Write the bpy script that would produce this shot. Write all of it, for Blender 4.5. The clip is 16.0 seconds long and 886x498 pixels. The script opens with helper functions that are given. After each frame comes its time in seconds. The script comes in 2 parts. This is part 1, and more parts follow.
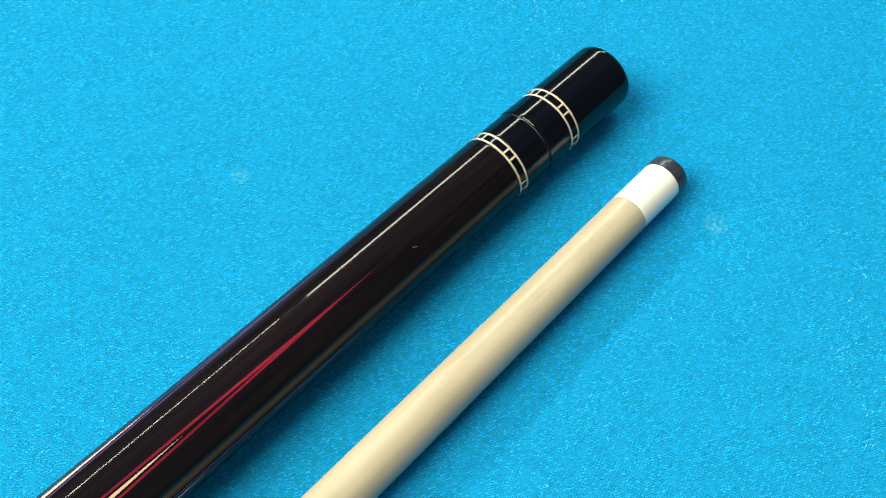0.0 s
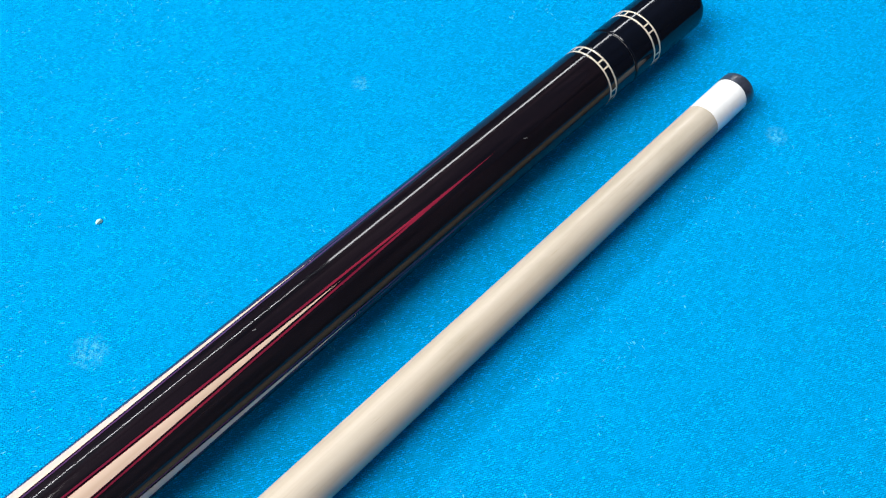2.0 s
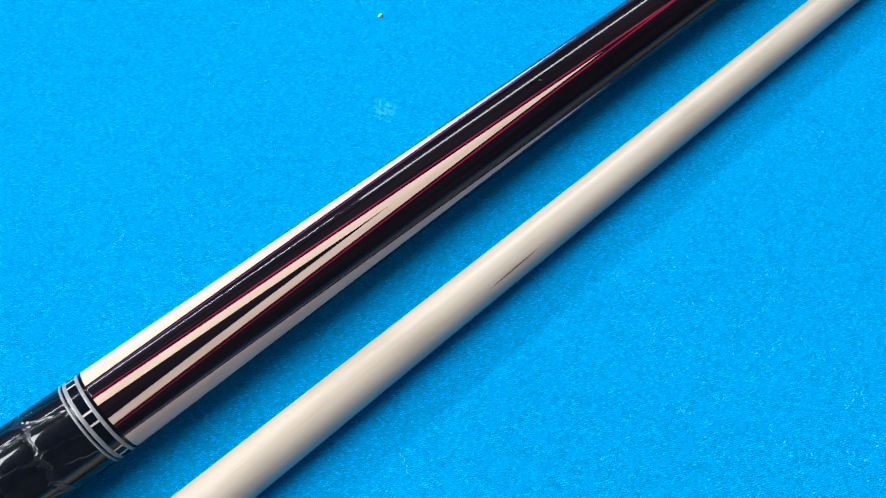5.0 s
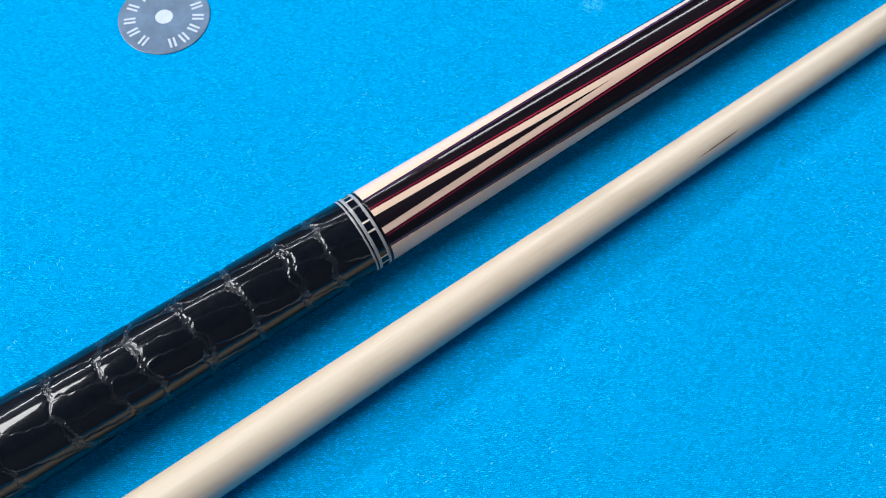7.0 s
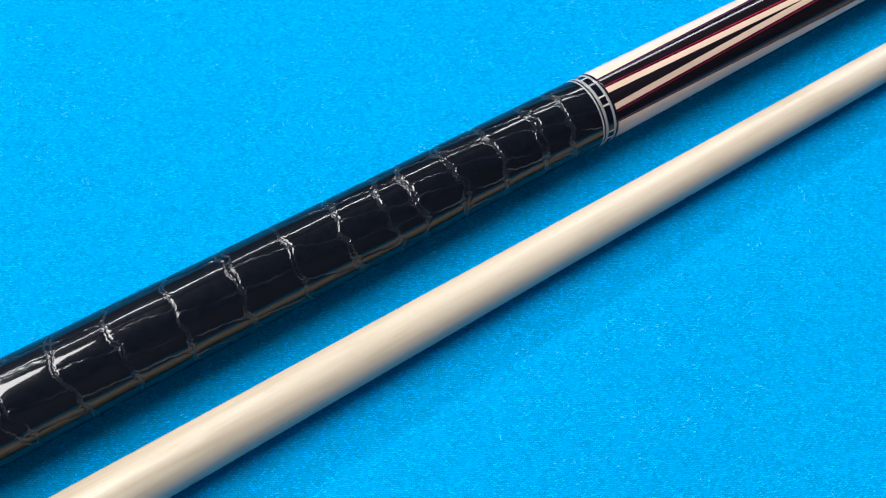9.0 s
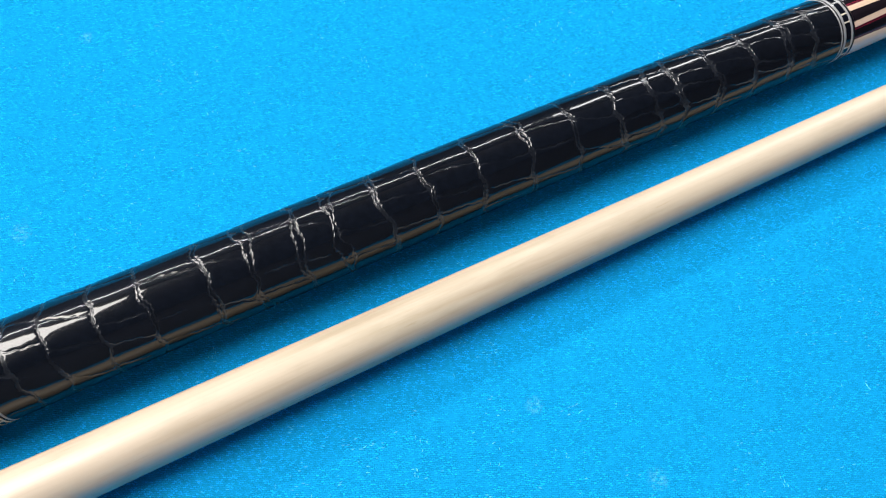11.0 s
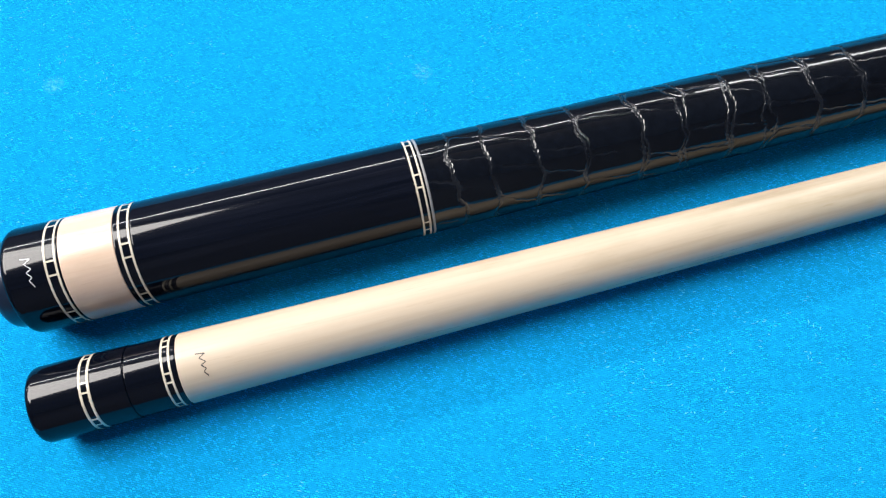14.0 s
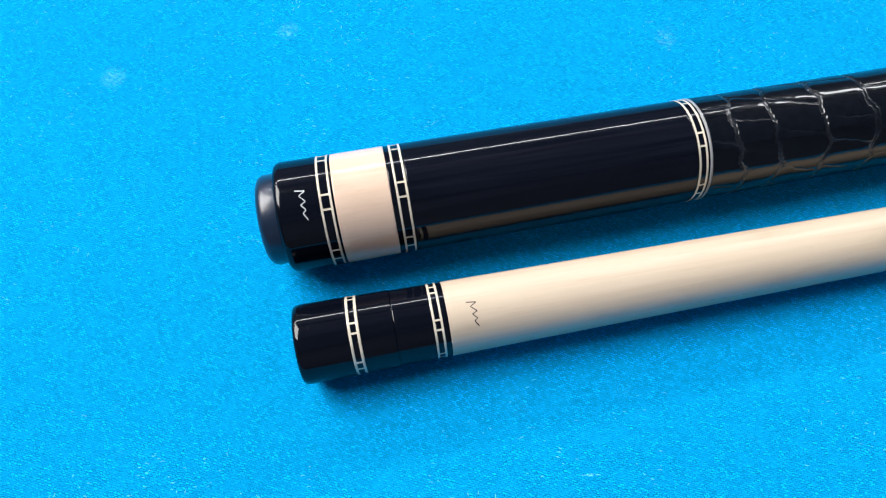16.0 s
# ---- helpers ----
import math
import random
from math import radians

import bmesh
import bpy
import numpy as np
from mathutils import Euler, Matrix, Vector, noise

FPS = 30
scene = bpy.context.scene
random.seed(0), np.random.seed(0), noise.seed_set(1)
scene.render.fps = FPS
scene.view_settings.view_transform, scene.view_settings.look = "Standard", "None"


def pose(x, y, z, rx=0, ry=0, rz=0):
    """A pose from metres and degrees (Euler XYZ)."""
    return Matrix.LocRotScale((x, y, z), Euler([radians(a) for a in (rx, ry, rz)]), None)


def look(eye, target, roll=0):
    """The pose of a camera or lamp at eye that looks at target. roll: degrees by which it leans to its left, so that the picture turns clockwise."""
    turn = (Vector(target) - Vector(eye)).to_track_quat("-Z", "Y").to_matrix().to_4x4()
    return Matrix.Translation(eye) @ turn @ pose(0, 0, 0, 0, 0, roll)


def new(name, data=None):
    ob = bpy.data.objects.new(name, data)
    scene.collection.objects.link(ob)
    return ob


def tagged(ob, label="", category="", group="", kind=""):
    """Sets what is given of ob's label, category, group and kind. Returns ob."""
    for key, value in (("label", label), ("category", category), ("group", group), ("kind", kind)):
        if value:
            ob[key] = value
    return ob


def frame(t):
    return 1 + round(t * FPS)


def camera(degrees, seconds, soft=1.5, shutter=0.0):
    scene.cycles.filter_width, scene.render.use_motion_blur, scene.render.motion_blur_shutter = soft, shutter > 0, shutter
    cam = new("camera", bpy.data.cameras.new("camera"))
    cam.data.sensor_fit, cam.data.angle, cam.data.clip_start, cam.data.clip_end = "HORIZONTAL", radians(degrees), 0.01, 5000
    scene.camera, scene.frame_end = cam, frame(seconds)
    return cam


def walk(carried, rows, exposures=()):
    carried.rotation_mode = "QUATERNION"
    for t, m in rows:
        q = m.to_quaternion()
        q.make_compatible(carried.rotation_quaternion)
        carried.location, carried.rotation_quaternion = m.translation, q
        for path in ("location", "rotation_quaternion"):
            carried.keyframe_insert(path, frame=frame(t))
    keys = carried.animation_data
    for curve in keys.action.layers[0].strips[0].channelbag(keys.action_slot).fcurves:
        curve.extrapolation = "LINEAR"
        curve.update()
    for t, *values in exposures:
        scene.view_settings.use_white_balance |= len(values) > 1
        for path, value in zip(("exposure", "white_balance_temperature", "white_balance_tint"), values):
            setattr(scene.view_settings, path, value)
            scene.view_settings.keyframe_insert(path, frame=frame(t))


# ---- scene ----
cam = camera(62.84, 16.0, 1.25)
PATH = [
    (0, pose(0.6368, -0.0612, 0.1881, 24.88, -2.21, -44.99)),
    (0.5, pose(0.6279, -0.0624, 0.1932, 24.30, -2.04, -44.70)),
    (1, pose(0.6178, -0.0641, 0.1969, 23.87, -2.03, -44.37)),
    (1.5, pose(0.6036, -0.0638, 0.2005, 23.53, -2.07, -43.89)),
    (2, pose(0.5882, -0.0666, 0.2042, 23.33, -2.51, -43.68)),
    (2.5, pose(0.5685, -0.0709, 0.2083, 23.20, -2.46, -43.29)),
    (3, pose(0.5498, -0.0718, 0.2075, 23.26, -2.39, -42.69)),
    (3.2, pose(0.5438, -0.0731, 0.2080, 23.40, -2.43, -42.73)),
    (5.3, pose(0.4611, -0.0805, 0.2136, 23.38, -3.47, -39.92)),
    (5.5, pose(0.4549, -0.0811, 0.2142, 23.06, -3.05, -39.29)),
    (6, pose(0.4379, -0.0816, 0.2164, 22.45, -2.09, -37.86)),
    (6.5, pose(0.4182, -0.0822, 0.2188, 21.95, -2.01, -36.82)),
    (7, pose(0.3983, -0.0822, 0.2222, 21.49, -1.96, -34.96)),
    (7.5, pose(0.3791, -0.0837, 0.2256, 21.40, -1.33, -33.41)),
    (8, pose(0.3599, -0.0846, 0.2253, 21.79, -1.72, -32.36)),
    (8.2, pose(0.3517, -0.0853, 0.2240, 21.93, -2.29, -32.16)),
    (10.3, pose(0.2471, -0.0857, 0.2360, 19.98, -3.98, -27.36)),
    (10.5, pose(0.2404, -0.0881, 0.2352, 20.07, -3.77, -26.62)),
    (11, pose(0.2188, -0.0896, 0.2347, 20.53, -2.73, -25.87)),
    (11.5, pose(0.1965, -0.0913, 0.2335, 20.70, -3.04, -24.11)),
    (12, pose(0.1766, -0.0946, 0.2300, 20.53, -2.22, -22.11)),
    (12.5, pose(0.1568, -0.0946, 0.2252, 20.55, -1.31, -20.02)),
    (13, pose(0.1414, -0.0922, 0.2241, 20.18, -1.10, -18.78)),
    (13.5, pose(0.1217, -0.0924, 0.2211, 19.79, -1.06, -16.91)),
    (14, pose(0.1061, -0.0949, 0.2160, 20.83, -0.43, -15.29)),
    (14.5, pose(0.0869, -0.0956, 0.2112, 22.05, -0.24, -14.14)),
    (15, pose(0.0687, -0.0938, 0.2076, 22.46, 0.15, -12.84)),
    (15.5, pose(0.0507, -0.0923, 0.2057, 22.46, 0.68, -11.39)),
    (16, pose(0.0383, -0.0927, 0.1998, 22.44, 0.49, -10.69)),
]
EXPOSURES = [(0.0, 0.26, 8250, -5), (0.8, 0.20, 7200, 4), (1.6, 0.12, 6600, 9), (3.0, 0.08, 6300, 10), (5.5, 0.03, 6050, 10), (7.0, -0.02, 6250, 10), (8.2, 0.05, 6320, 10), (11.0, 0.20, 6700, 11), (12.5, 0.24, 6780, 11), (16.0, 0.14, 6500, 11)]
walk(cam, PATH, EXPOSURES)

# ---- light: an added soft key beyond and beside the cues, a dim room, two hung strip lamps ----
world = bpy.data.worlds.new("world")
scene.world = world
world.use_nodes = True
wn = world.node_tree
sky = wn.nodes.new("ShaderNodeTexSky")
sky.sky_type, sky.sun_disc = "NISHITA", False
sky.sun_elevation, sky.sun_rotation, sky.dust_density = radians(50), radians(20), 4.0
soft_sky = wn.nodes.new("ShaderNodeMixRGB")
soft_sky.inputs[0].default_value = 0.95
soft_sky.inputs[2].default_value = (0.95, 1.25, 2.0, 1)
wn.links.new(sky.outputs[0], soft_sky.inputs[1])
wn.links.new(soft_sky.outputs[0], wn.nodes["Background"].inputs[0])
wn.nodes["Background"].inputs[1].default_value = 0.065


def key_light(eye, target, wide, high, radiance):
    data = bpy.data.lights.new("key_light", "AREA")
    data.shape, data.size, data.size_y = "RECTANGLE", wide, high
    data.energy = radiance * math.pi * wide * high
    data.color = (1.0, 0.985, 0.96)
    new("key_light", data).matrix_world = look(eye, target)


# unseen broad source, set aside so the black butt hardly mirrors it
key_light((-2.4, 1.8, 3.7), (0.4, 0.0, 0.0), 3.2, 2.8, 15.2)


def strip_lamp(x0, x1, height, radiance, y, z):
    data = bpy.data.lights.new("strip_lamp", "AREA")
    data.shape, data.size, data.size_y = "RECTANGLE", x1 - x0, height
    data.energy = radiance * math.pi * (x1 - x0) * height
    data.color = (0.94, 0.97, 1.0)
    ob = new("strip_lamp", data)
    xm = (x0 + x1) / 2
    ob.matrix_world = look((xm, y, z), (xm, 0, 0.02))


strip_lamp(0.87, 3.0, 0.12, 18, 1.0, 0.735)
strip_lamp(-1.7, 0.80, 0.022, 48, 1.0, 0.71)


# ---- materials ----
class Mat:
    """A principled material with short helpers for its nodes."""

    def __init__(self, name, color=(0.5, 0.5, 0.5), rough=0.5, coat=0.0, spec=0.5):
        self.m = bpy.data.materials.new(name)
        self.m.use_nodes = True
        self.t = self.m.node_tree
        self.b = self.t.nodes["Principled BSDF"]
        self.b.inputs["Base Color"].default_value = (*color, 1)
        self.b.inputs["Roughness"].default_value = rough
        self.b.inputs["Coat Weight"].default_value = coat
        self.b.inputs["Coat Roughness"].default_value = 0.04
        self.b.inputs["Coat IOR"].default_value = 1.5
        self.b.inputs["Specular IOR Level"].default_value = spec
        self.where = self.node("ShaderNodeTexCoord").outputs["Object"]

    def node(self, kind, links=(), **values):
        n = self.t.nodes.new(kind)
        for k, v in values.items():
            if k == "op":
                n.operation = v
            elif k == "blend":
                n.blend_type = v
        for i, v in links:
            if isinstance(v, bpy.types.NodeSocket):
                self.t.links.new(v, n.inputs[i])
            else:
                n.inputs[i].default_value = v
        return n

    def stretch(self, sx, sy, sz):
        n = self.node("ShaderNodeMapping", [("Vector", self.where)])
        n.inputs["Scale"].default_value = (sx, sy, sz)
        return n.outputs[0]

    def noise(self, vec, scale, detail=3.0, rough=0.5, warp=0.0):
        return self.node("ShaderNodeTexNoise", [("Vector", vec), ("Scale", scale), ("Detail", detail), ("Roughness", rough), ("Distortion", warp)]).outputs["Fac"]

    def ramp(self, fac, stops):
        n = self.node("ShaderNodeValToRGB", [("Fac", fac)])
        while len(n.color_ramp.elements) < len(stops):
            n.color_ramp.elements.new(0.5)
        for e, (at, col) in zip(n.color_ramp.elements, stops):
            e.position, e.color = at, (*col, 1) if len(col) == 3 else col
        return n.outputs["Color"]

    def mix(self, fac, a, b, blend="MIX"):
        return self.node("ShaderNodeMixRGB", [(0, fac), (1, a), (2, b)], blend=blend).outputs[0]

    def math(self, op, a, b=0.0):
        return self.node("ShaderNodeMath", [(0, a), (1, b)], op=op).outputs[0]

    def bump(self, height, strength, distance):
        n = self.node("ShaderNodeBump", [("Height", height), ("Strength", strength), ("Distance", distance)])
        self.t.links.new(n.outputs[0], self.b.inputs["Normal"])
        return n

    def to(self, name, socket):
        self.t.links.new(socket, self.b.inputs[name])


def g(v):
    return (v, v, v)


def cloth_material():
    m = Mat("blue_cloth", rough=0.95, spec=0.02)
    def threads(turn, scale):
        mp = m.node("ShaderNodeMapping", [("Vector", m.where)])
        mp.inputs["Rotation"].default_value = (0, 0, radians(turn))
        mp2 = m.node("ShaderNodeMapping", [("Vector", mp.outputs[0])])
        mp2.inputs["Scale"].default_value = (scale * 0.30, scale, scale)
        return m.noise(mp2.outputs[0], 1.0, 1.0, 0.4, 0.25)

    # short raised floats of yarn in uneven rows
    turned = m.node("ShaderNodeMapping", [("Vector", m.where)])
    turned.inputs["Rotation"].default_value = (0, 0, radians(28))
    sway = m.node("ShaderNodeTexNoise", [("Vector", m.where), ("Scale", 620.0), ("Detail", 3.0)]).outputs["Color"]
    sway = m.node("ShaderNodeVectorMath", [(0, sway), (1, (0.0016, 0.0013, 0.0))], op="MULTIPLY").outputs[0]
    wavy = m.node("ShaderNodeVectorMath", [(0, turned.outputs[0]), (1, sway)], op="ADD").outputs[0]
    floats = m.node("ShaderNodeTexBrick", [("Vector", wavy), ("Color1", (1, 1, 1, 1)), ("Color2", (0.35, 0.35, 0.35, 1)), ("Mortar", (0, 0, 0, 1)), ("Scale", 1000.0),
                                           ("Mortar Size", 0.16), ("Mortar Smooth", 1.0), ("Brick Width", 1.15), ("Row Height", 0.56)]).outputs["Color"]
    yarn = m.math("MAXIMUM", threads(28, 2250.0), m.math("SUBTRACT", threads(118, 2150.0), 0.045))
    # the pattern shows more strongly in random patches
    patch = m.ramp(m.noise(m.where, 170.0, 3.0, 0.6), [(0.32, g(0.5)), (0.58, g(1.0))])
    weave = m.math("ADD", m.math("MULTIPLY", m.math("ADD", m.math("MULTIPLY", m.math("SUBTRACT", floats, 0.45), patch), 0.45), 0.54), m.math("MULTIPLY", yarn, 0.46))
    tone = m.ramp(m.noise(m.where, 9.0, 4.0, 0.55), [(0.3, CLOTH_LOW), (0.7, CLOTH_HIGH)])
    # light and shade on the raised yarn are painted into the colour
    col = m.mix(0.9, tone, m.ramp(weave, [(0.24, g(0.65)), (0.44, g(0.90)), (0.62, g(1.14)), (0.80, g(1.75))]), "MULTIPLY")
    # worn chalk smudges
    chalk = None
    for x, y, size in SMUDGES:
        d = m.node("ShaderNodeVectorMath", [(0, m.where), (1, (x, y, 0))], op="DISTANCE").outputs["Value"]
        near = m.node("ShaderNodeMapRange", [("Value", d), ("From Min", 0.0), ("From Max", size), ("To Min", 1.0), ("To Max", 0.0)]).outputs[0]
        chalk = near if chalk is None else m.math("MAXIMUM", chalk, near)
    grit = m.ramp(m.noise(m.where, 700.0, 4.0, 0.7), [(0.45, g(0)), (0.68, g(1))])
    powder = m.math("MULTIPLY", m.math("MULTIPLY", chalk, grit), 0.85)
    old = m.math("MULTIPLY", m.ramp(m.noise(m.where, 60.0, 5.0, 0.7), [(0.62, g(0)), (0.8, g(1))]), m.math("MULTIPLY", grit, 0.16))
    col = m.mix(m.math("MAXIMUM", powder, old), col, (0.16, 0.70, 0.92, 1))
    m.to("Base Color", col)
    m.bump(weave, 0.7, 0.0011)
    return m.m


CLOTH_LOW, CLOTH_HIGH = (0.0, 0.34, 0.745), (0.0, 0.365, 0.80)
SMUDGES = [(0.677, 0.054, 0.0035), (0.767, -0.055, 0.0045), (0.560, 0.036, 0.006), (0.2705, -0.076, 0.0035), (0.182, 0.118, 0.003), (0.295, -0.113, 0.004), (0.140, 0.050, 0.004), (-0.044, 0.070, 0.005), (0.015, 0.078, 0.004)]
SPOT_MARKS = (-153, -179, 156, 128, 100, 73, 22, -9, -34, -58, -82, -103)


def ebony_material(name, dark, light):
    m = Mat(name, rough=0.14, coat=0.125, spec=0.07)
    m.b.inputs["Coat IOR"].default_value = 2.5
    grain = m.noise(m.stretch(18, 700, 700), 1.0, 5.0, 0.6, 0.3)
    m.to("Base Color", m.ramp(grain, [(0.35, dark), (0.75, light)]))
    # faint waves of the polished lacquer
    m.b.inputs["Coat Roughness"].default_value = 0.03
    m.bump(m.noise(m.stretch(12, 90, 90), 1.0, 2.0), 0.10, 0.0004)
    return m.m


def maple_material(name, pale, mid, brown, rough, coat, stained=False):
    m = Mat(name, rough=rough, coat=coat)
    m.b.inputs["Coat Roughness"].default_value = 0.12
    grain = m.noise(m.stretch(14, 620, 620), 1.0, 6.0, 0.65, 0.4)
    broad = m.noise(m.stretch(5, 60, 60), 1.0, 3.0, 0.5, 0.6)
    col = m.mix(0.55, m.ramp(grain, [(0.30, brown), (0.50, mid), (0.72, pale)]), m.ramp(broad, [(0.25, brown), (0.42, mid), (0.62, pale)]))
    fleck = m.ramp(m.noise(m.stretch(120, 1400, 1400), 1.0, 2.0), [(0.66, g(1.0)), (0.78, (0.80, 0.72, 0.62))])
    col = m.mix(0.45, col, fleck, "MULTIPLY")
    handled = m.ramp(m.noise(m.stretch(28, 75, 75), 1.0, 4.0, 0.6), [(0.50, g(1.0)), (0.72, (0.80, 0.80, 0.76))])
    col = m.mix(0.8, col, handled, "MULTIPLY")
    if stained:
        along = m.node("ShaderNodeSeparateXYZ", [(0, m.where)]).outputs[0]
        aged = m.ramp(m.math("MULTIPLY", along, 1.25), [(0.06, (1.0, 0.955, 0.92)), (0.20, (1.0, 0.965, 0.93)), (0.31, (0.93, 0.93, 0.89)), (0.60, (0.97, 0.96, 0.95)), (0.86, (0.86, 0.88, 0.90))])
        col = m.mix(1.0, col, aged, "MULTIPLY")
        zone = m.ramp(m.math("MULTIPLY", along, 1.25), [(0.20, g(0)), (0.27, g(1)), (0.36, g(0.8)), (0.46, g(0.25))])
        streak = m.ramp(m.noise(m.stretch(11, 210, 210), 1.0, 4.0, 0.6, 0.5), [(0.46, g(0)), (0.66, g(1))])
        col = m.mix(m.math("MULTIPLY", m.math("MULTIPLY", zone, streak), 0.5), col, (0.36, 0.27, 0.19, 1))
    m.to("Base Color", col)
    m.to("Roughness", m.math("ADD", rough - 0.06, m.math("MULTIPLY", grain, 0.14)))
    m.bump(grain, 0.12, 0.0002)
    return m.m


def plain_material(name, color, rough, coat=0.0, vary=0.12, scale=300.0):
    m = Mat(name, color, rough, coat)
    low = tuple(c * (1 - vary) for c in color)
    high = tuple(min(1, c * (1 + vary)) for c in color)
    n = m.noise(m.where, scale, 4.0, 0.6)
    m.to("Base Color", m.ramp(n, [(0.3, low), (0.7, high)]))
    m.bump(n, 0.06, 0.0002)
    return m.m


def leather_material():
    """Polished scales; the creases are dull, and painted paler for the light they catch."""
    m = Mat("black_leather", rough=0.4, coat=0.21, spec=0.25)
    m.b.inputs["Coat IOR"].default_value = 2.5
    crease = m.node("ShaderNodeAttribute")
    crease.attribute_name = "crease"
    worn = crease.outputs["Fac"]
    n = m.noise(m.where, 420.0, 4.0, 0.6)
    skin = m.ramp(n, [(0.3, (0.0012, 0.0018, 0.0034)), (0.75, (0.0036, 0.0050, 0.0085))])
    # the crease glints are partly put into the base colour here
    m.to("Base Color", m.mix(worn, skin, (0.0075, 0.0090, 0.0125, 1)))
    m.to("Roughness", m.math("ADD", 0.22, m.math("MULTIPLY", worn, 0.14)))
    m.to("Coat Roughness", m.math("ADD", 0.045, m.math("MULTIPLY", worn, 0.11)))
    m.to("Specular IOR Level", m.math("ADD", 0.08, m.math("MULTIPLY", worn, 0.25)))
    wrinkles = m.noise(m.stretch(130, 420, 420), 1.0, 3.0, 0.55, 0.8)
    m.bump(wrinkles, 0.11, 0.0004)
    return m.m


CLOTH = cloth_material()
EBONY = ebony_material("polished_ebony", (0.0026, 0.0020, 0.0036), (0.0150, 0.0088, 0.0118))
# for the sleeve: the blue sheen from above is painted into the ebony
SHEEN_EBONY = ebony_material("blue_sheen_ebony", (0.0016, 0.0026, 0.0062), (0.0064, 0.0080, 0.0150))
LACQUER = ebony_material("black_lacquer", (0.0014, 0.0022, 0.0050), (0.0036, 0.0048, 0.0100))
INLAY_MAPLE = maple_material("inlay_maple", (0.80, 0.62, 0.485), (0.75, 0.555, 0.425), (0.68, 0.47, 0.335), 0.22, 0.5)
SHAFT_MAPLE = maple_material("shaft_maple", (0.62, 0.54, 0.435), (0.575, 0.485, 0.375), (0.48, 0.385, 0.28), 0.40, 0.12, True)
IVORY = plain_material("ivory_inlay", (0.68, 0.61, 0.48), 0.25, 0.5, 0.14)
STEEL_GREY = plain_material("dull_grey_ring", (0.30, 0.30, 0.30), 0.35, 0.3, 0.2)
MAROON = ebony_material("maroon_veneer", (0.145, 0.008, 0.030), (0.33, 0.019, 0.046))
PURPLE = ebony_material("purple_veneer", (0.05, 0.018, 0.07), (0.10, 0.04, 0.13))
RUBBER = plain_material("black_rubber", (0.008, 0.018, 0.040), 0.30, 0.18, 0.25)
FERRULE = plain_material("white_ferrule", (0.86, 0.86, 0.84), 0.28, 0.4, 0.03)
TIP = plain_material("dark_tip_leather", (0.028, 0.034, 0.052), 0.36, 0.2, 0.5, 900.0)
LEATHER = leather_material()
SPOT = plain_material("spot_grey", (0.095, 0.160, 0.255), 0.35, 0.2, 0.28, 110.0)
SPOT_WHITE = plain_material("spot_white", (0.48, 0.56, 0.66), 0.45, 0.0, 0.08)
INK = plain_material("dark_ink", (0.03, 0.025, 0.03), 0.5)
SILVER_INK = plain_material("silver_ink", (0.62, 0.63, 0.66), 0.4)
LINT = plain_material("lint", (0.09, 0.58, 0.93), 0.9)
CRUMB = plain_material("chalk_crumb", (0.45, 0.80, 0.72), 0.9)
PLASTER = plain_material("wall_plaster", (0.11, 0.13, 0.18), 0.85, 0.0, 0.08, 3.0)
CONCRETE = plain_material("floor_concrete", (0.16, 0.16, 0.17), 0.8, 0.0, 0.15, 4.0)


# ---- mesh helpers ----
def part(name, bm, material, parent=None, label="", recalc=True):
    if recalc:
        bmesh.ops.recalc_face_normals(bm, faces=bm.faces)
    me = bpy.data.meshes.new(name)
    bm.to_mesh(me)
    bm.free()
    me.materials.append(material)
    ob = new(name, me)
    ob.parent = parent
    return tagged(ob, label) if label else ob


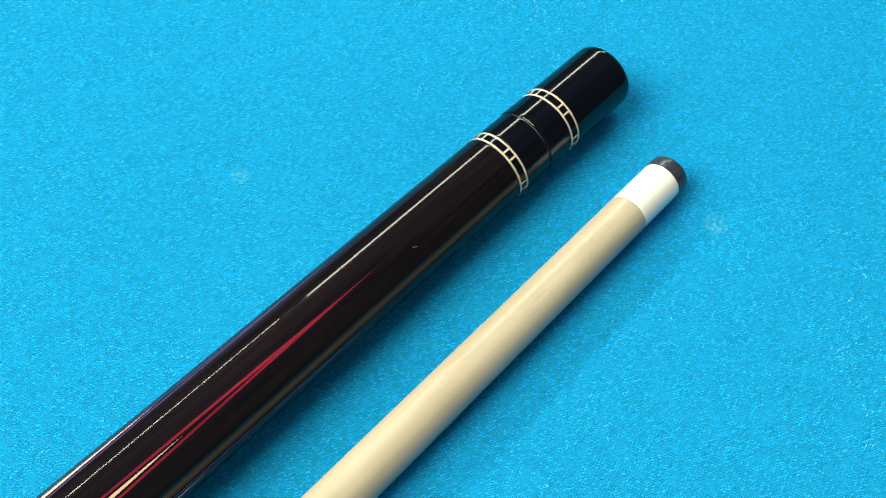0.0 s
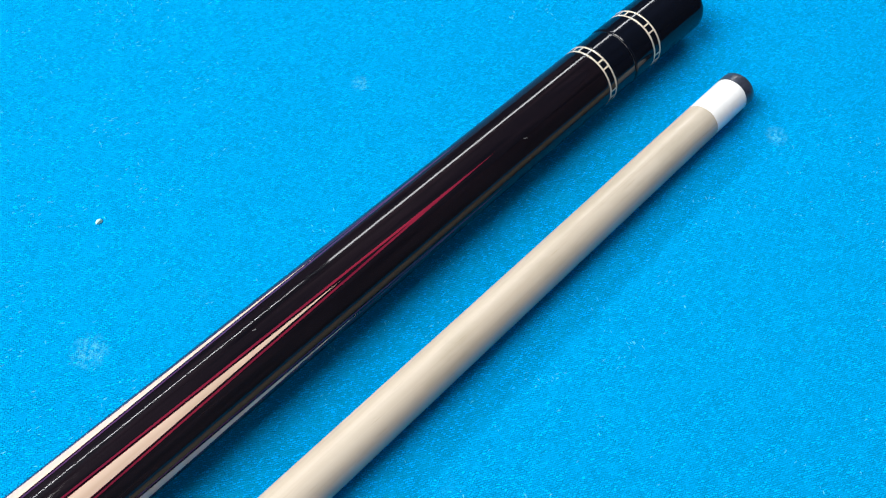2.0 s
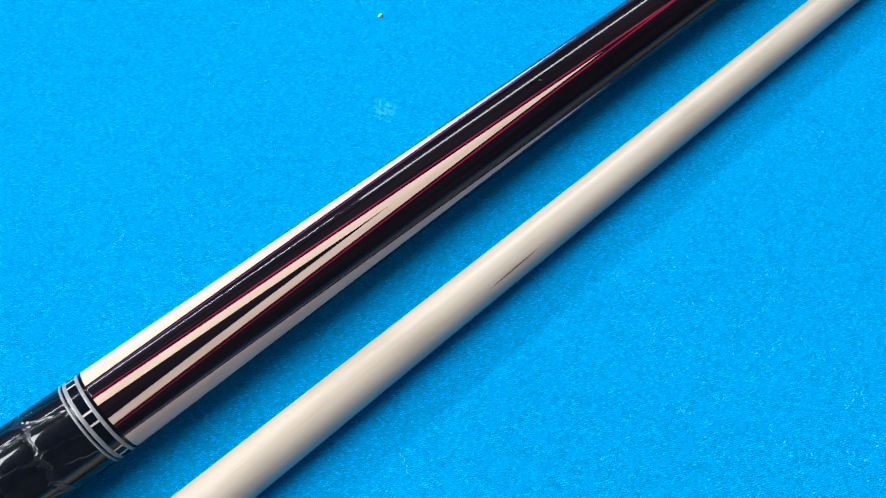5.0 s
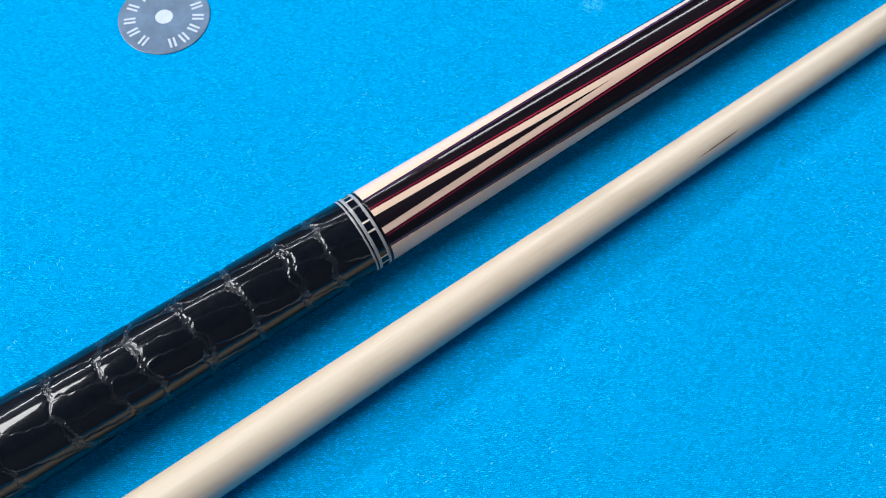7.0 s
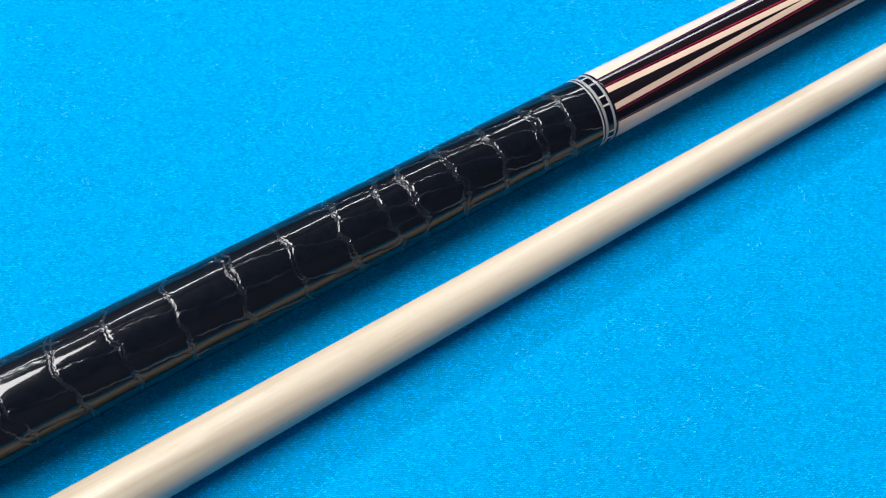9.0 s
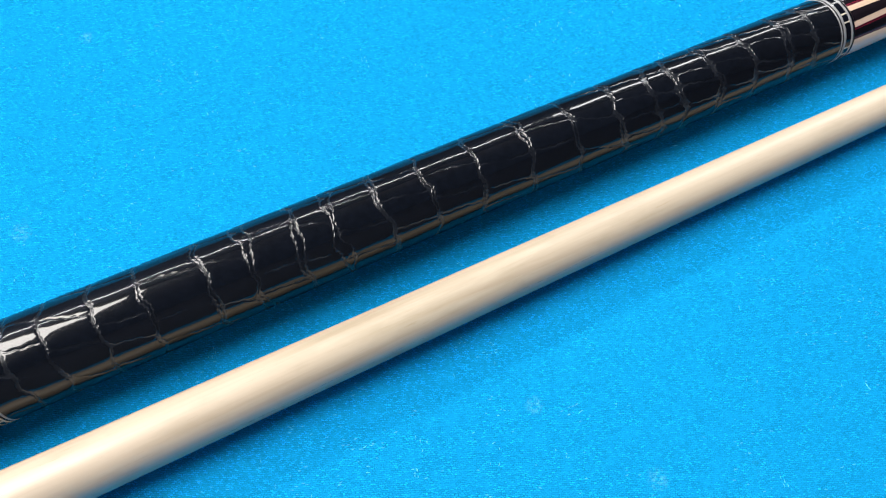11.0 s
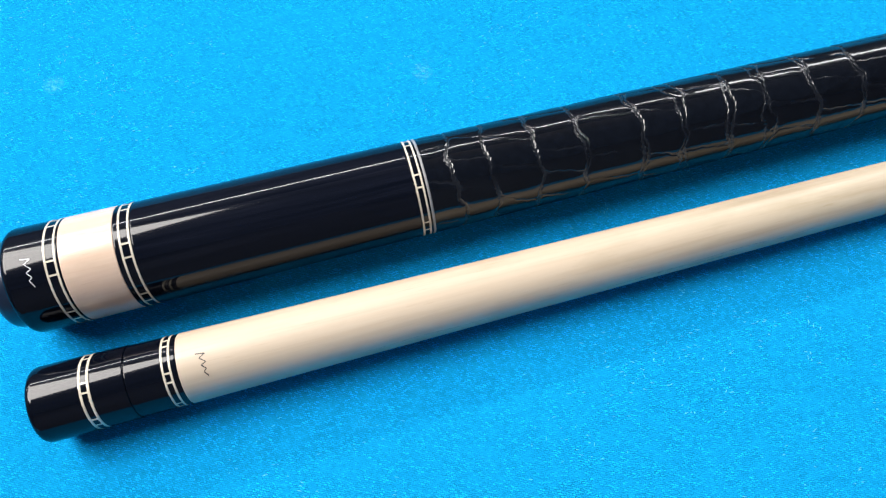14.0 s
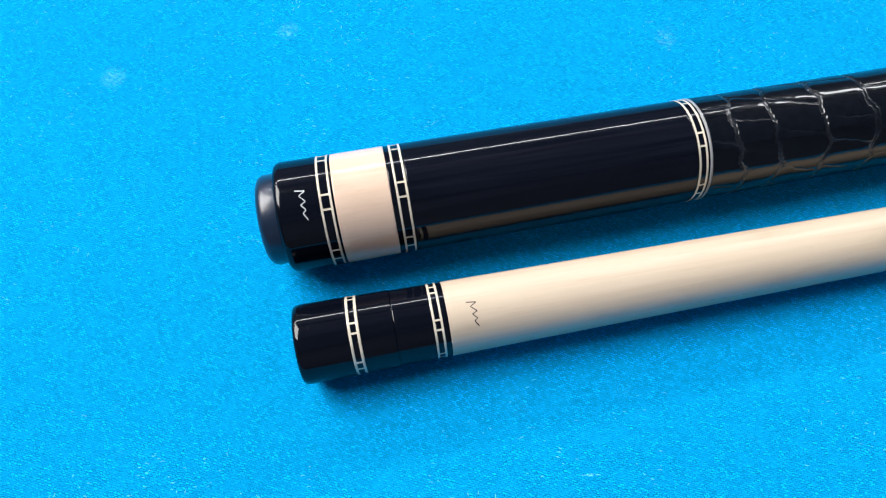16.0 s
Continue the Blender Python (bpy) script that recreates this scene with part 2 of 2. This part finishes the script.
class Rod:
    """A tapered rod that lies on the cloth along x."""

    def __init__(self, r0, slope, bow, y0, drift):
        self.r0, self.slope, self.bow, self.y0, self.drift = r0, slope, bow, y0, drift

    def radius(self, x):
        return self.r0 + self.slope * x + self.bow * x * (x - 0.75)

    def at(self, x, angle, r):
        a = radians(angle)
        return (x, self.y0 + self.drift * x + r * math.cos(a), self.radius(x) + r * math.sin(a))

    def lathe(self, profile, sides=96):
        """profile: (x, how far the surface stands out from the rod's radius), or (x, None, radius)."""
        bm = bmesh.new()
        rings = []
        held = [profile[0]]
        for a, b in zip(profile, profile[1:]):
            if b[0] - a[0] > 0.002 and len(a) == len(b) == 2:
                for f in (0.0003, 0.0006):
                    held.append((a[0] + f, a[1] + (b[1] - a[1]) * f / (b[0] - a[0])))
                for f in (0.0006, 0.0003):
                    held.append((b[0] - f, b[1] + (a[1] - b[1]) * f / (b[0] - a[0])))
            held.append(b)
        for x, lift, *fixed in held:
            r = fixed[0] if fixed else self.radius(x) + lift
            rings.append([bm.verts.new(self.at(x, 360 * k / sides, r)) for k in range(sides)])
        for a, b in zip(rings, rings[1:]):
            for k in range(sides):
                bm.faces.new((a[k], b[k], b[(k + 1) % sides], a[(k + 1) % sides])).smooth = True
        for ring in (rings[0], rings[-1]):
            bm.faces.new([bm.verts.new(v.co) for v in ring])
        return bm

    def tube(self, x0, x1, lift=0.0, edge=0.00015, steps=1):
        """A straight sleeve with small rounded edges."""
        e = min(edge, (x1 - x0) / 3)
        rows = [(x0, lift - e), (x0 + 0.3 * e, lift - 0.3 * e), (x0 + e, lift)]
        rows += [(x0 + e + (x1 - x0 - 2 * e) * k / steps, lift) for k in range(1, steps)]
        rows += [(x1 - e, lift), (x1 - 0.3 * e, lift - 0.3 * e), (x1, lift - e)]
        return self.lathe(rows)

    def patch(self, x0, x1, middle, half, lift, nx=40, na=6, depth=0.0003):
        """An inlay let into the surface: half(x) is its half width in degrees."""
        bm = bmesh.new()
        top = []
        for i in range(nx + 1):
            x = x0 + (x1 - x0) * i / nx
            h = max(half(x), 0.02)
            top.append([bm.verts.new(self.at(x, middle(x) + h * (2 * j / na - 1), self.radius(x) + lift)) for j in range(na + 1)])
        for a, b in zip(top, top[1:]):
            for j in range(na):
                bm.faces.new((a[j], a[j + 1], b[j + 1], b[j])).smooth = True
        loop = top[0] + [r[-1] for r in top[1:]] + top[-1][-2::-1] + [r[0] for r in top[-2:0:-1]]
        up = [bm.verts.new(v.co) for v in loop]
        down = []
        for v in loop:
            c = Vector(self.at(v.co.x, 0, 0))
            down.append(bm.verts.new(v.co + (c - v.co).normalized() * depth))
        n = len(loop)
        for k in range(n):
            bm.faces.new((up[k], up[(k + 1) % n], down[(k + 1) % n], down[k]))
        return bm


def thing(name, label, category):
    return tagged(new(name), label, category)


def ring_band(rod, owner, x0, lines, x1, first, label, line_mat=IVORY, body=LACQUER):
    """A dark band with two pale lines and six pairs of small bars between them."""
    band = part("decorative_ring", rod.tube(x0, x1, 0.0), body, owner, label)
    for a, b in lines:
        part("ring_line", rod.tube(a, b, 0.00006, 0.00003), line_mat, band, "pale ivory line")
    xa, xb = lines[0][1], lines[1][0]
    w = degrees_for(0.00027, rod, xa)
    for k in range(6):
        for side in (-1, 1):
            mid = first + 60 * k + 7.3 * side
            part("ring_bar", rod.patch(xa - 0.0001, xb + 0.0001, lambda x, mid=mid: mid, lambda x: w, 0.00005, 2, 2), IVORY, band)
    return band


def degrees_for(length, rod, x):
    return math.degrees(length / rod.radius(x))


# ---- the place ----
def box(x0, x1, y0, y1, z0, z1, bevel=0.0):
    bm = bmesh.new()
    bmesh.ops.create_cube(bm, size=1)
    for v in bm.verts:
        v.co = (x0 + (v.co.x + 0.5) * (x1 - x0), y0 + (v.co.y + 0.5) * (y1 - y0), z0 + (v.co.z + 0.5) * (z1 - z0))
    if bevel:
        bmesh.ops.bevel(bm, geom=bm.edges[:], offset=bevel, segments=2, affect="EDGES")
    return bm


bed = part("table_bed", box(-0.75, 1.55, -0.58, 0.62, -0.03, 0.0), CLOTH)
tagged(part("table_base", box(-0.70, 1.50, -0.53, 0.57, -0.80, -0.03), plain_material("dark_table_wood", (0.05, 0.03, 0.02), 0.4, 0.2)), "plain dark wooden base under the pool table", "table base", kind="structure")
tagged(bed, "bright blue worsted cloth stretched over a pool table bed", "pool table", kind="structure")
tagged(part("floor", box(-3.6, 4.4, -3.6, 3.6, -0.90, -0.80), CONCRETE), "plain grey concrete floor under the table", "floor", kind="structure")
# unseen walls, added; dark blue to dim the fill and the butt's reflections
for nm, b in (("wall_north", (-3.6, 4.4, 3.5, 3.6)), ("wall_south", (-3.6, 4.4, -3.6, -3.5)), ("wall_west", (-3.7, -3.6, -3.6, 3.6)), ("wall_east", (4.4, 4.5, -3.6, 3.6))):
    tagged(part(nm, box(*b, -0.80, 5.0), PLASTER), "unseen dark blue-grey plastered wall added round the table", "wall", kind="structure")

# ---- the butt ----
BUTT = Rod(0.01560, -0.00705, 0.00074, 0.0, 0.0)
SHAFT = Rod(0.01067, -0.00606, 0.00705, -0.03576, 0.00056)
butt = thing("cue_butt", "glossy black pool cue butt with inlaid points and leather wrap", "pool cue")

rb = 0.0127
part("bumper", BUTT.lathe([(0.0033, None, rb - 0.0026), (0.0035, None, rb - 0.0016), (0.0040, None, rb - 0.0008), (0.0047, None, rb - 0.0003), (0.0056, None, rb), (0.0088, None, rb), (0.0096, None, rb)]), RUBBER, butt, "black rubber bumper")
cap = part("butt_cap", BUTT.lathe([(0.0089, None, 0.0128), (0.0089, -0.0014), (0.00905, -0.0009), (0.0094, -0.00045), (0.0099, -0.00015), (0.0106, 0.0), (0.0207, 0.0)]), LACQUER, butt, "polished black butt cap with a rounded edge")
ring_band(BUTT, butt, 0.0207, ((0.0207, 0.0213), (0.0234, 0.0240)), 0.0246, 108, "black ring with pale lines and bars")
part("maple_ring", BUTT.tube(0.0246, 0.0394), INLAY_MAPLE, butt, "broad pale maple ring")
ring_band(BUTT, butt, 0.0394, ((0.0408, 0.0414), (0.0434, 0.0440)), 0.0442, 108, "black ring with pale lines and bars")
part("sleeve", BUTT.tube(0.0442, 0.1234, steps=12), SHEEN_EBONY, butt, "polished ebony sleeve")
ring_band(BUTT, butt, 0.1234, ((0.1236, 0.1242), (0.1256, 0.1262)), 0.1268, 108, "black ring with pale lines and bars")
part("wrap_edge", BUTT.tube(0.1268, 0.1276, 0.00012, 0.0003), STEEL_GREY, butt, "thin grey ring at the wrap's end")


# where the rows of scales meet along the wrap, and how wide the valley between two rows is
SCALE_ROWS = ((0.1360, 0.7), (0.1467, 0.6), (0.1607, 0.8), (0.1750, 1.3), (0.1936, 1.6), (0.2070, 4.2), (0.2226, 2.6), (0.2348, 4.0), (0.2507, 1.8), (0.2666, 1.2),
              (0.2842, 1.0), (0.3026, 2.4), (0.3200, 1.3), (0.3372, 1.5), (0.3523, 1.0), (0.3618, 1.4), (0.3768, 2.2), (0.3925, 0.8), (0.4088, 2.6), (0.4200, 0.9))


def wrap_mesh(rod, x0, x1):
    """Embossed reptile leather: rows of flat scales with rounded corners and creases between them."""
    rng = np.random.default_rng(11)
    nx, na = 1800, 440
    r = rod.radius((x0 + x1) / 2)
    around = 2 * math.pi * r
    xs = np.linspace(x0, x1, nx)[:, None]
    ys = (np.arange(na) / na * around)[None, :]
    turn = 2 * math.pi / around

    def wave(ax, ay, phase):
        return np.sin(ax * xs + ay * turn * ys + phase)

    bent = xs + 0.0007 * wave(60, 3, 0.4) + 0.00045 * wave(150, 7, 1.9) + 0.00022 * wave(420, 13, 0.7) + 0.00026 * wave(1300, 29, 2.2) * wave(700, 17, 0.1)
    edges = [(x0 - 0.012, 0.5), *SCALE_ROWS, (x1 + 0.012, 0.5)]
    to_row = np.full((nx, na), 1.0)
    for k, (at, wide) in enumerate(edges):
        # a valley is one crease where it pinches shut and two where it opens
        open_by = 0.0005 * wide * (0.62 + 0.38 * np.sin((2 + k % 3) * turn * ys + 2.1 * k))
        line = bent - at - 0.0006 * np.sin(2 * turn * ys + 1.7 * k) * (k % 2)
        to_row = np.minimum(to_row, np.abs(np.abs(line) - open_by))
    to_side = np.full((nx, na), 1.0)
    for k in range(len(edges) - 1):
        a, b = edges[k][0], edges[k + 1][0]
        inside = (bent >= a) & (bent < b)
        rows = 9 if a < 0.33 else 12
        step = around / rows
        lean = 0.21 + 0.10 * rng.uniform(-1, 1)
        cuts = (np.arange(rows) + 0.5 * (k % 2) + 0.28 * rng.uniform(-1, 1, rows)) * step
        side = ys - lean * (bent - (a + b) / 2) + 0.0003 * wave(330, 5, k) + 0.00014 * wave(1500, 11, k)
        d = np.full((nx, na), 1.0)
        for c in cuts:
            d = np.minimum(d, np.abs((side - c + around / 2) % around - around / 2))
        to_side = np.where(inside, d, to_side)
    soft = 0.0005 + 0.0006 * np.clip((xs - 0.32) / 0.03, 0, 1)
    d = np.clip(-soft * np.log(np.exp(-to_row / soft) + np.exp(-to_side / soft)), 0, None)
    uneven = np.clip(0.78 + 0.45 * wave(310, 3, 0.0) * wave(95, 4, 1.3), 0.3, 1.0)
    depth = np.where(to_side < to_row, 0.45 + 0.35 * wave(260, 5, 0.8) * wave(120, 2, 0.3), 1.0)
    groove = depth * np.exp(-(d / 0.00024) ** 2)
    edge = np.clip(d / 0.0030, 0, 1)
    height = -0.00030 * uneven * groove - 0.00009 * (1 - edge) ** 2 + 0.00003 * wave(210, 4, 0.2) * wave(70, 2, 2.0)
    ends = np.clip(np.minimum(xs - x0, x1 - xs) / 0.0015, 0.05, 1)
    height = height * ends
    crease = np.clip(1.25 * uneven * depth * np.exp(-(d / 0.00030) ** 2), 0, 1)
    rad_x = rod.radius(xs)
    ang = turn * ys
    R = rad_x + height
    co = np.stack([xs + 0 * R, rod.y0 + R * np.cos(ang), rad_x + R * np.sin(ang)], 2).reshape(-1, 3)
    i, j = np.meshgrid(np.arange(nx - 1), np.arange(na), indexing="ij")
    k = (j + 1) % na
    faces = np.stack([i * na + j, i * na + k, (i + 1) * na + k, (i + 1) * na + j], 2).reshape(-1, 4)
    me = bpy.data.meshes.new("wrap")
    me.from_pydata(co.tolist(), [], faces[:, ::-1].tolist())
    me.polygons.foreach_set("use_smooth", np.ones(len(faces), dtype=bool))
    me.attributes.new("crease", "FLOAT", "POINT").data.foreach_set("value", crease.reshape(-1).astype(np.float32))
    me.update()
    me.materials.append(LEATHER)
    return me


wrap = new("wrap", wrap_mesh(BUTT, 0.1275, 0.4312))
wrap.parent = butt
tagged(wrap, "glossy black embossed reptile leather wrap")

part("wrap_edge", BUTT.tube(0.4311, 0.4318, 0.00010, 0.0003), STEEL_GREY, butt, "thin grey ring at the wrap's end")
ring_band(BUTT, butt, 0.4318, ((0.4323, 0.4333), (0.4357, 0.4366)), 0.4374, 108, "black ring with pale lines and bars", STEEL_GREY)
forearm = part("forearm", BUTT.tube(0.4374, 0.7277, steps=30), EBONY, butt, "polished ebony forearm with inlaid points")

# six sharp points round the forearm, every other one edged in purple
X_BASE = 0.4375
for k in range(6):
    mid = 110 + 60 * k
    edge = MAROON if k % 2 == 0 else PURPLE

    def wedge(half, tip):
        return lambda x: half * (tip - x) / (tip - X_BASE)

    def middle(x, mid=mid):
        return mid - 4.0 * (x - X_BASE) / 0.24

    veneer = part("point_veneer", BUTT.patch(X_BASE, 0.681, middle, wedge(23.1, 0.681), 0.00003, 60), edge, forearm, "dark red veneer" if k % 2 == 0 else "purple veneer")
    part("point_line", BUTT.patch(X_BASE, 0.648, middle, wedge(21.6, 0.648), 0.00005, 60), EBONY, forearm)
    part("point_veneer", BUTT.patch(X_BASE, 0.6225, middle, wedge(20.1, 0.6225), 0.00006, 60), edge, forearm)
    part("point", BUTT.patch(X_BASE, 0.6215, middle, wedge(18.9 if k % 2 == 0 else 19.6, 0.6215), 0.00007, 60), INLAY_MAPLE, forearm, "long pale maple point")
    if k % 2:
        continue
    part("point_core", BUTT.patch(X_BASE, 0.530, middle, wedge(9.5, 0.530), 0.00009, 40), EBONY, forearm, "slim ebony core")

for dx, da, ln in ((0.6919, 119.5, 0.0006), (0.5966, 84.5, 0.0004)):
    part("dust_speck", BUTT.patch(dx - ln, dx + ln, lambda x, da=da, dx=dx: da + (x - dx) * 2500, lambda x: 0.35, 0.00008, 4, 2), STEEL_GREY, forearm, "tiny pale dust speck")

ring_band(BUTT, butt, 0.7277, ((0.7279, 0.7285), (0.7306, 0.7312)), 0.7314, 108, "black ring with pale lines and bars")
part("joint_collar", BUTT.tube(0.7314, 0.7406), LACQUER, butt, "black joint collar")
part("joint_gap", BUTT.tube(0.7406, 0.7410, -0.0004, 0.00005), STEEL_GREY, butt)
ring_x = ((0.7499, 0.7505), (0.7527, 0.7533))
part("joint_protector", BUTT.lathe([(0.7410, -0.0002), (0.7412, 0.00010), (0.7415, 0.00018), (0.7497, 0.00018)]), LACQUER, butt, "polished black joint protector")
ring_band(Rod(BUTT.r0 + 0.00012, BUTT.slope, BUTT.bow, 0, 0), butt, 0.7497, ring_x, 0.7535, 110, "black ring with pale lines and bars")
part("protector_end", BUTT.lathe([(0.7535, 0.00018), (0.7752, 0.00018), (0.7764, 0.00010), (0.7771, -0.00025), (0.7774, -0.0009), (0.7775, -0.0030)]), LACQUER, butt, "rounded black protector end")


def signature(rod, owner, x, a0, a1, ink):
    """Hand-drawn mark, as plain zigzag strokes."""
    path = [(-0.0013, 0.0), (0.0013, 0.05), (-0.0004, 0.2), (0.0012, 0.4), (-0.0002, 0.5), (0.0010, 0.68), (0.0001, 0.78), (0.0011, 1.0)]
    for (xa, ua), (xb, ub) in zip(path, path[1:]):
        if xa > xb:
            xa, ua, xb, ub = xb, ub, xa, ua
        slope = (ub - ua) * (a1 - a0) / max(xb - xa, 1e-5)
        wide = degrees_for(0.00014, rod, x) * max(1.0, abs(ub - ua) * (a1 - a0) * 0.28 / (xb - xa) / 1000 * 0.9)
        part("ink_stroke", rod.patch(x + xa, x + xb, lambda q, ua=ua, xa=xa, s=slope: a0 + ua * (a1 - a0) + (q - x - xa) * s, lambda q, w=wide: w, 0.00003, 8, 2, 0.00008), ink, owner)


signature(BUTT, cap, 0.0160, 92, 122, SILVER_INK)

# ---- the shaft ----
shaft = thing("cue_shaft", "pale maple pool cue shaft with white ferrule lying on the cloth", "pool cue")
part("joint_protector", SHAFT.lathe([(0.0083, -0.0035), (0.0083, -0.0008), (0.0085, -0.0003), (0.0091, 0.0001), (0.0100, 0.0002), (0.0223, 0.0002)]), LACQUER, shaft, "polished black joint protector")
ring_band(Rod(SHAFT.r0 + 0.00012, SHAFT.slope, SHAFT.bow, SHAFT.y0, SHAFT.drift), shaft, 0.0223, ((0.0224, 0.0231), (0.0246, 0.0253)), 0.0255, 97, "black ring with pale lines and bars")
part("protector_end", SHAFT.lathe([(0.0255, 0.0002), (0.0340, 0.0002), (0.03415, 0.00015), (0.0342, 0.0)]), LACQUER, shaft)
part("joint_collar", SHAFT.lathe([(0.0342, -0.0001), (0.03425, 0.0), (0.0440, 0.0)]), LACQUER, shaft, "black joint collar")
ring_band(SHAFT, shaft, 0.0440, ((0.0442, 0.0448), (0.0462, 0.0468)), 0.0483, 114, "black ring with pale lines and bars")
wood = part("maple_shaft", SHAFT.tube(0.0483, 0.7476, 0.0, 0.0001, 40), SHAFT_MAPLE, shaft, "smooth pale maple wood with faint grain")
part("grain_mark", SHAFT.patch(0.539, 0.5615, lambda x: 129 - 5 * (x - 0.539) / 0.0225, lambda x: 1.9 * math.sin(math.pi * (x - 0.539) / 0.0225), 0.00003, 24, 2, 0.0001), plain_material("brown_streak", (0.13, 0.085, 0.05), 0.5), wood, "thin brown streak")
grey_grain = plain_material("grey_grain", (0.40, 0.38, 0.31), 0.45, 0.1, 0.3, 500.0)
for xa, xb, a, w in ((0.172, 0.214, 167.0, 3.2), (0.196, 0.252, 158.0, 2.2), (0.188, 0.232, 173.0, 2.6), (0.262, 0.330, 150.0, 1.5), (0.095, 0.140, 163.0, 1.2)):
    part("grain_mark", SHAFT.patch(xa, xb, lambda x, a=a, xa=xa: a + 2.0 * math.sin((x - xa) * 240), lambda x, xa=xa, xb=xb, w=w: w * math.sin(math.pi * (x - xa) / (xb - xa)) * (0.65 + 0.35 * math.sin(x * 1900)), 0.00002, 60, 2, 0.0001), grey_grain, wood, "faint grey streak in the maple")
signature(SHAFT, wood, 0.0549, 88, 126, INK)
part("ferrule", SHAFT.tube(0.7477, 0.7631, 0.0, 0.00008), FERRULE, shaft, "smooth white ferrule")
rt = SHAFT.radius(0.765)
part("tip", SHAFT.lathe([(0.7632, 0.00005), (0.7656, 0.00010), (0.7670, 0.00002), (0.7680, None, rt - 0.0010), (0.7687, None, rt - 0.0028), (0.7691, None, rt - 0.0052)], 48), TIP, shaft, "worn dark leather tip")


# ---- the table spot: a grey sticker with two arcs of pale marks ----
def disc(radius, z0, z1, sides=72, bulge=0.0):
    bm = bmesh.new()
    rows = [(radius, z0), (radius, z1 - 0.00005), (radius - 0.0002, z1), (radius * 0.5, z1 + bulge), (0.0002, z1 + bulge)]
    rings = [[bm.verts.new((r * math.cos(2 * math.pi * k / sides), r * math.sin(2 * math.pi * k / sides), z)) for k in range(sides)] for r, z in rows]
    for a, b in zip(rings, rings[1:]):
        for k in range(sides):
            bm.faces.new((a[k], a[(k + 1) % sides], b[(k + 1) % sides], b[k]))
    bm.faces.new(rings[-1])
    bm.faces.new(rings[0][::-1])
    return bm


spot = thing("table_spot", "round grey plastic spot sticker stuck on the blue cloth", "sticker")
spot.location = (0.4221, 0.1190, 0)
part("disc", disc(0.0167, 0.00005, 0.00035), SPOT, spot)
part("centre_dot", disc(0.0032, 0.0003, 0.00042, 36), SPOT_WHITE, spot, "white dot")
for a in SPOT_MARKS:
    for off in (-0.00085, 0.00085):
        bm = box(-0.0021, 0.0021, off - 0.00042, off + 0.00042, 0.0003, 0.00043)
        bmesh.ops.transform(bm, matrix=Matrix.Rotation(radians(a), 4, "Z") @ Matrix.Translation((0.0124, 0, 0)), verts=bm.verts)
        part("mark", bm, SPOT_WHITE, spot)

# ---- lint and crumbs on the cloth ----
rng = random.Random(5)
verts, faces = [], []
for c in range(11000):
    cx, cy = rng.uniform(-0.20, 1.05), rng.uniform(-0.24, 0.34)
    # fewer fibres between the cues, standing in for the shade that hides them
    if noise.noise((cx * 14, cy * 14, 0)) < rng.uniform(-0.45, 0.35) or (-0.055 < cy < -0.012 and rng.random() < 0.8):
        continue
    turn = rng.choice((-0.42, -0.3, -0.2, 1.2)) + rng.uniform(-0.25, 0.25)
    for k in range(rng.choice((1, 1, 2, 3, 5))):
        px, py = cx + rng.gauss(0, 0.0022), cy + rng.gauss(0, 0.0022)
        ln, wd, ht = rng.uniform(0.0003, 0.0009), rng.uniform(0.00010, 0.00017), rng.uniform(0.00008, 0.00016)
        t = turn + rng.uniform(-0.2, 0.2)
        ux, uy = math.cos(t), math.sin(t)
        n = len(verts)
        bend = rng.uniform(-0.0002, 0.0002)
        verts += [(px - ux * ln, py - uy * ln, 0.00002), (px - uy * (wd + bend), py + ux * (wd + bend), 0.00002), (px + ux * ln, py + uy * ln, 0.00002), (px + uy * (wd - bend), py - ux * (wd - bend), 0.00002), (px - uy * bend, py + ux * bend, ht)]
        faces += [(n, n + 1, n + 4), (n + 1, n + 2, n + 4), (n + 2, n + 3, n + 4), (n + 3, n, n + 4)]
me = bpy.data.meshes.new("cloth_lint")
me.from_pydata(verts, [], faces)
me.materials.append(LINT)
tagged(new("cloth_lint", me), "tiny pale lint fibres scattered over the blue cloth", "lint", kind="stuff")

bm = bmesh.new()
bmesh.ops.create_icosphere(bm, subdivisions=2, radius=0.0009)
for v in bm.verts:
    v.co *= 1 + 0.35 * noise.noise(v.co * 1500)
    v.co = (v.co.x * 1.3, v.co.y * 0.8, max(v.co.z, -0.0003) * 0.7 + 0.0002)
crumb = part("chalk_crumb", bm, CRUMB)
crumb.location = (0.5846, 0.0685, 0.0)
tagged(crumb, "small pale chalk crumb lying on the blue cloth", "crumb")
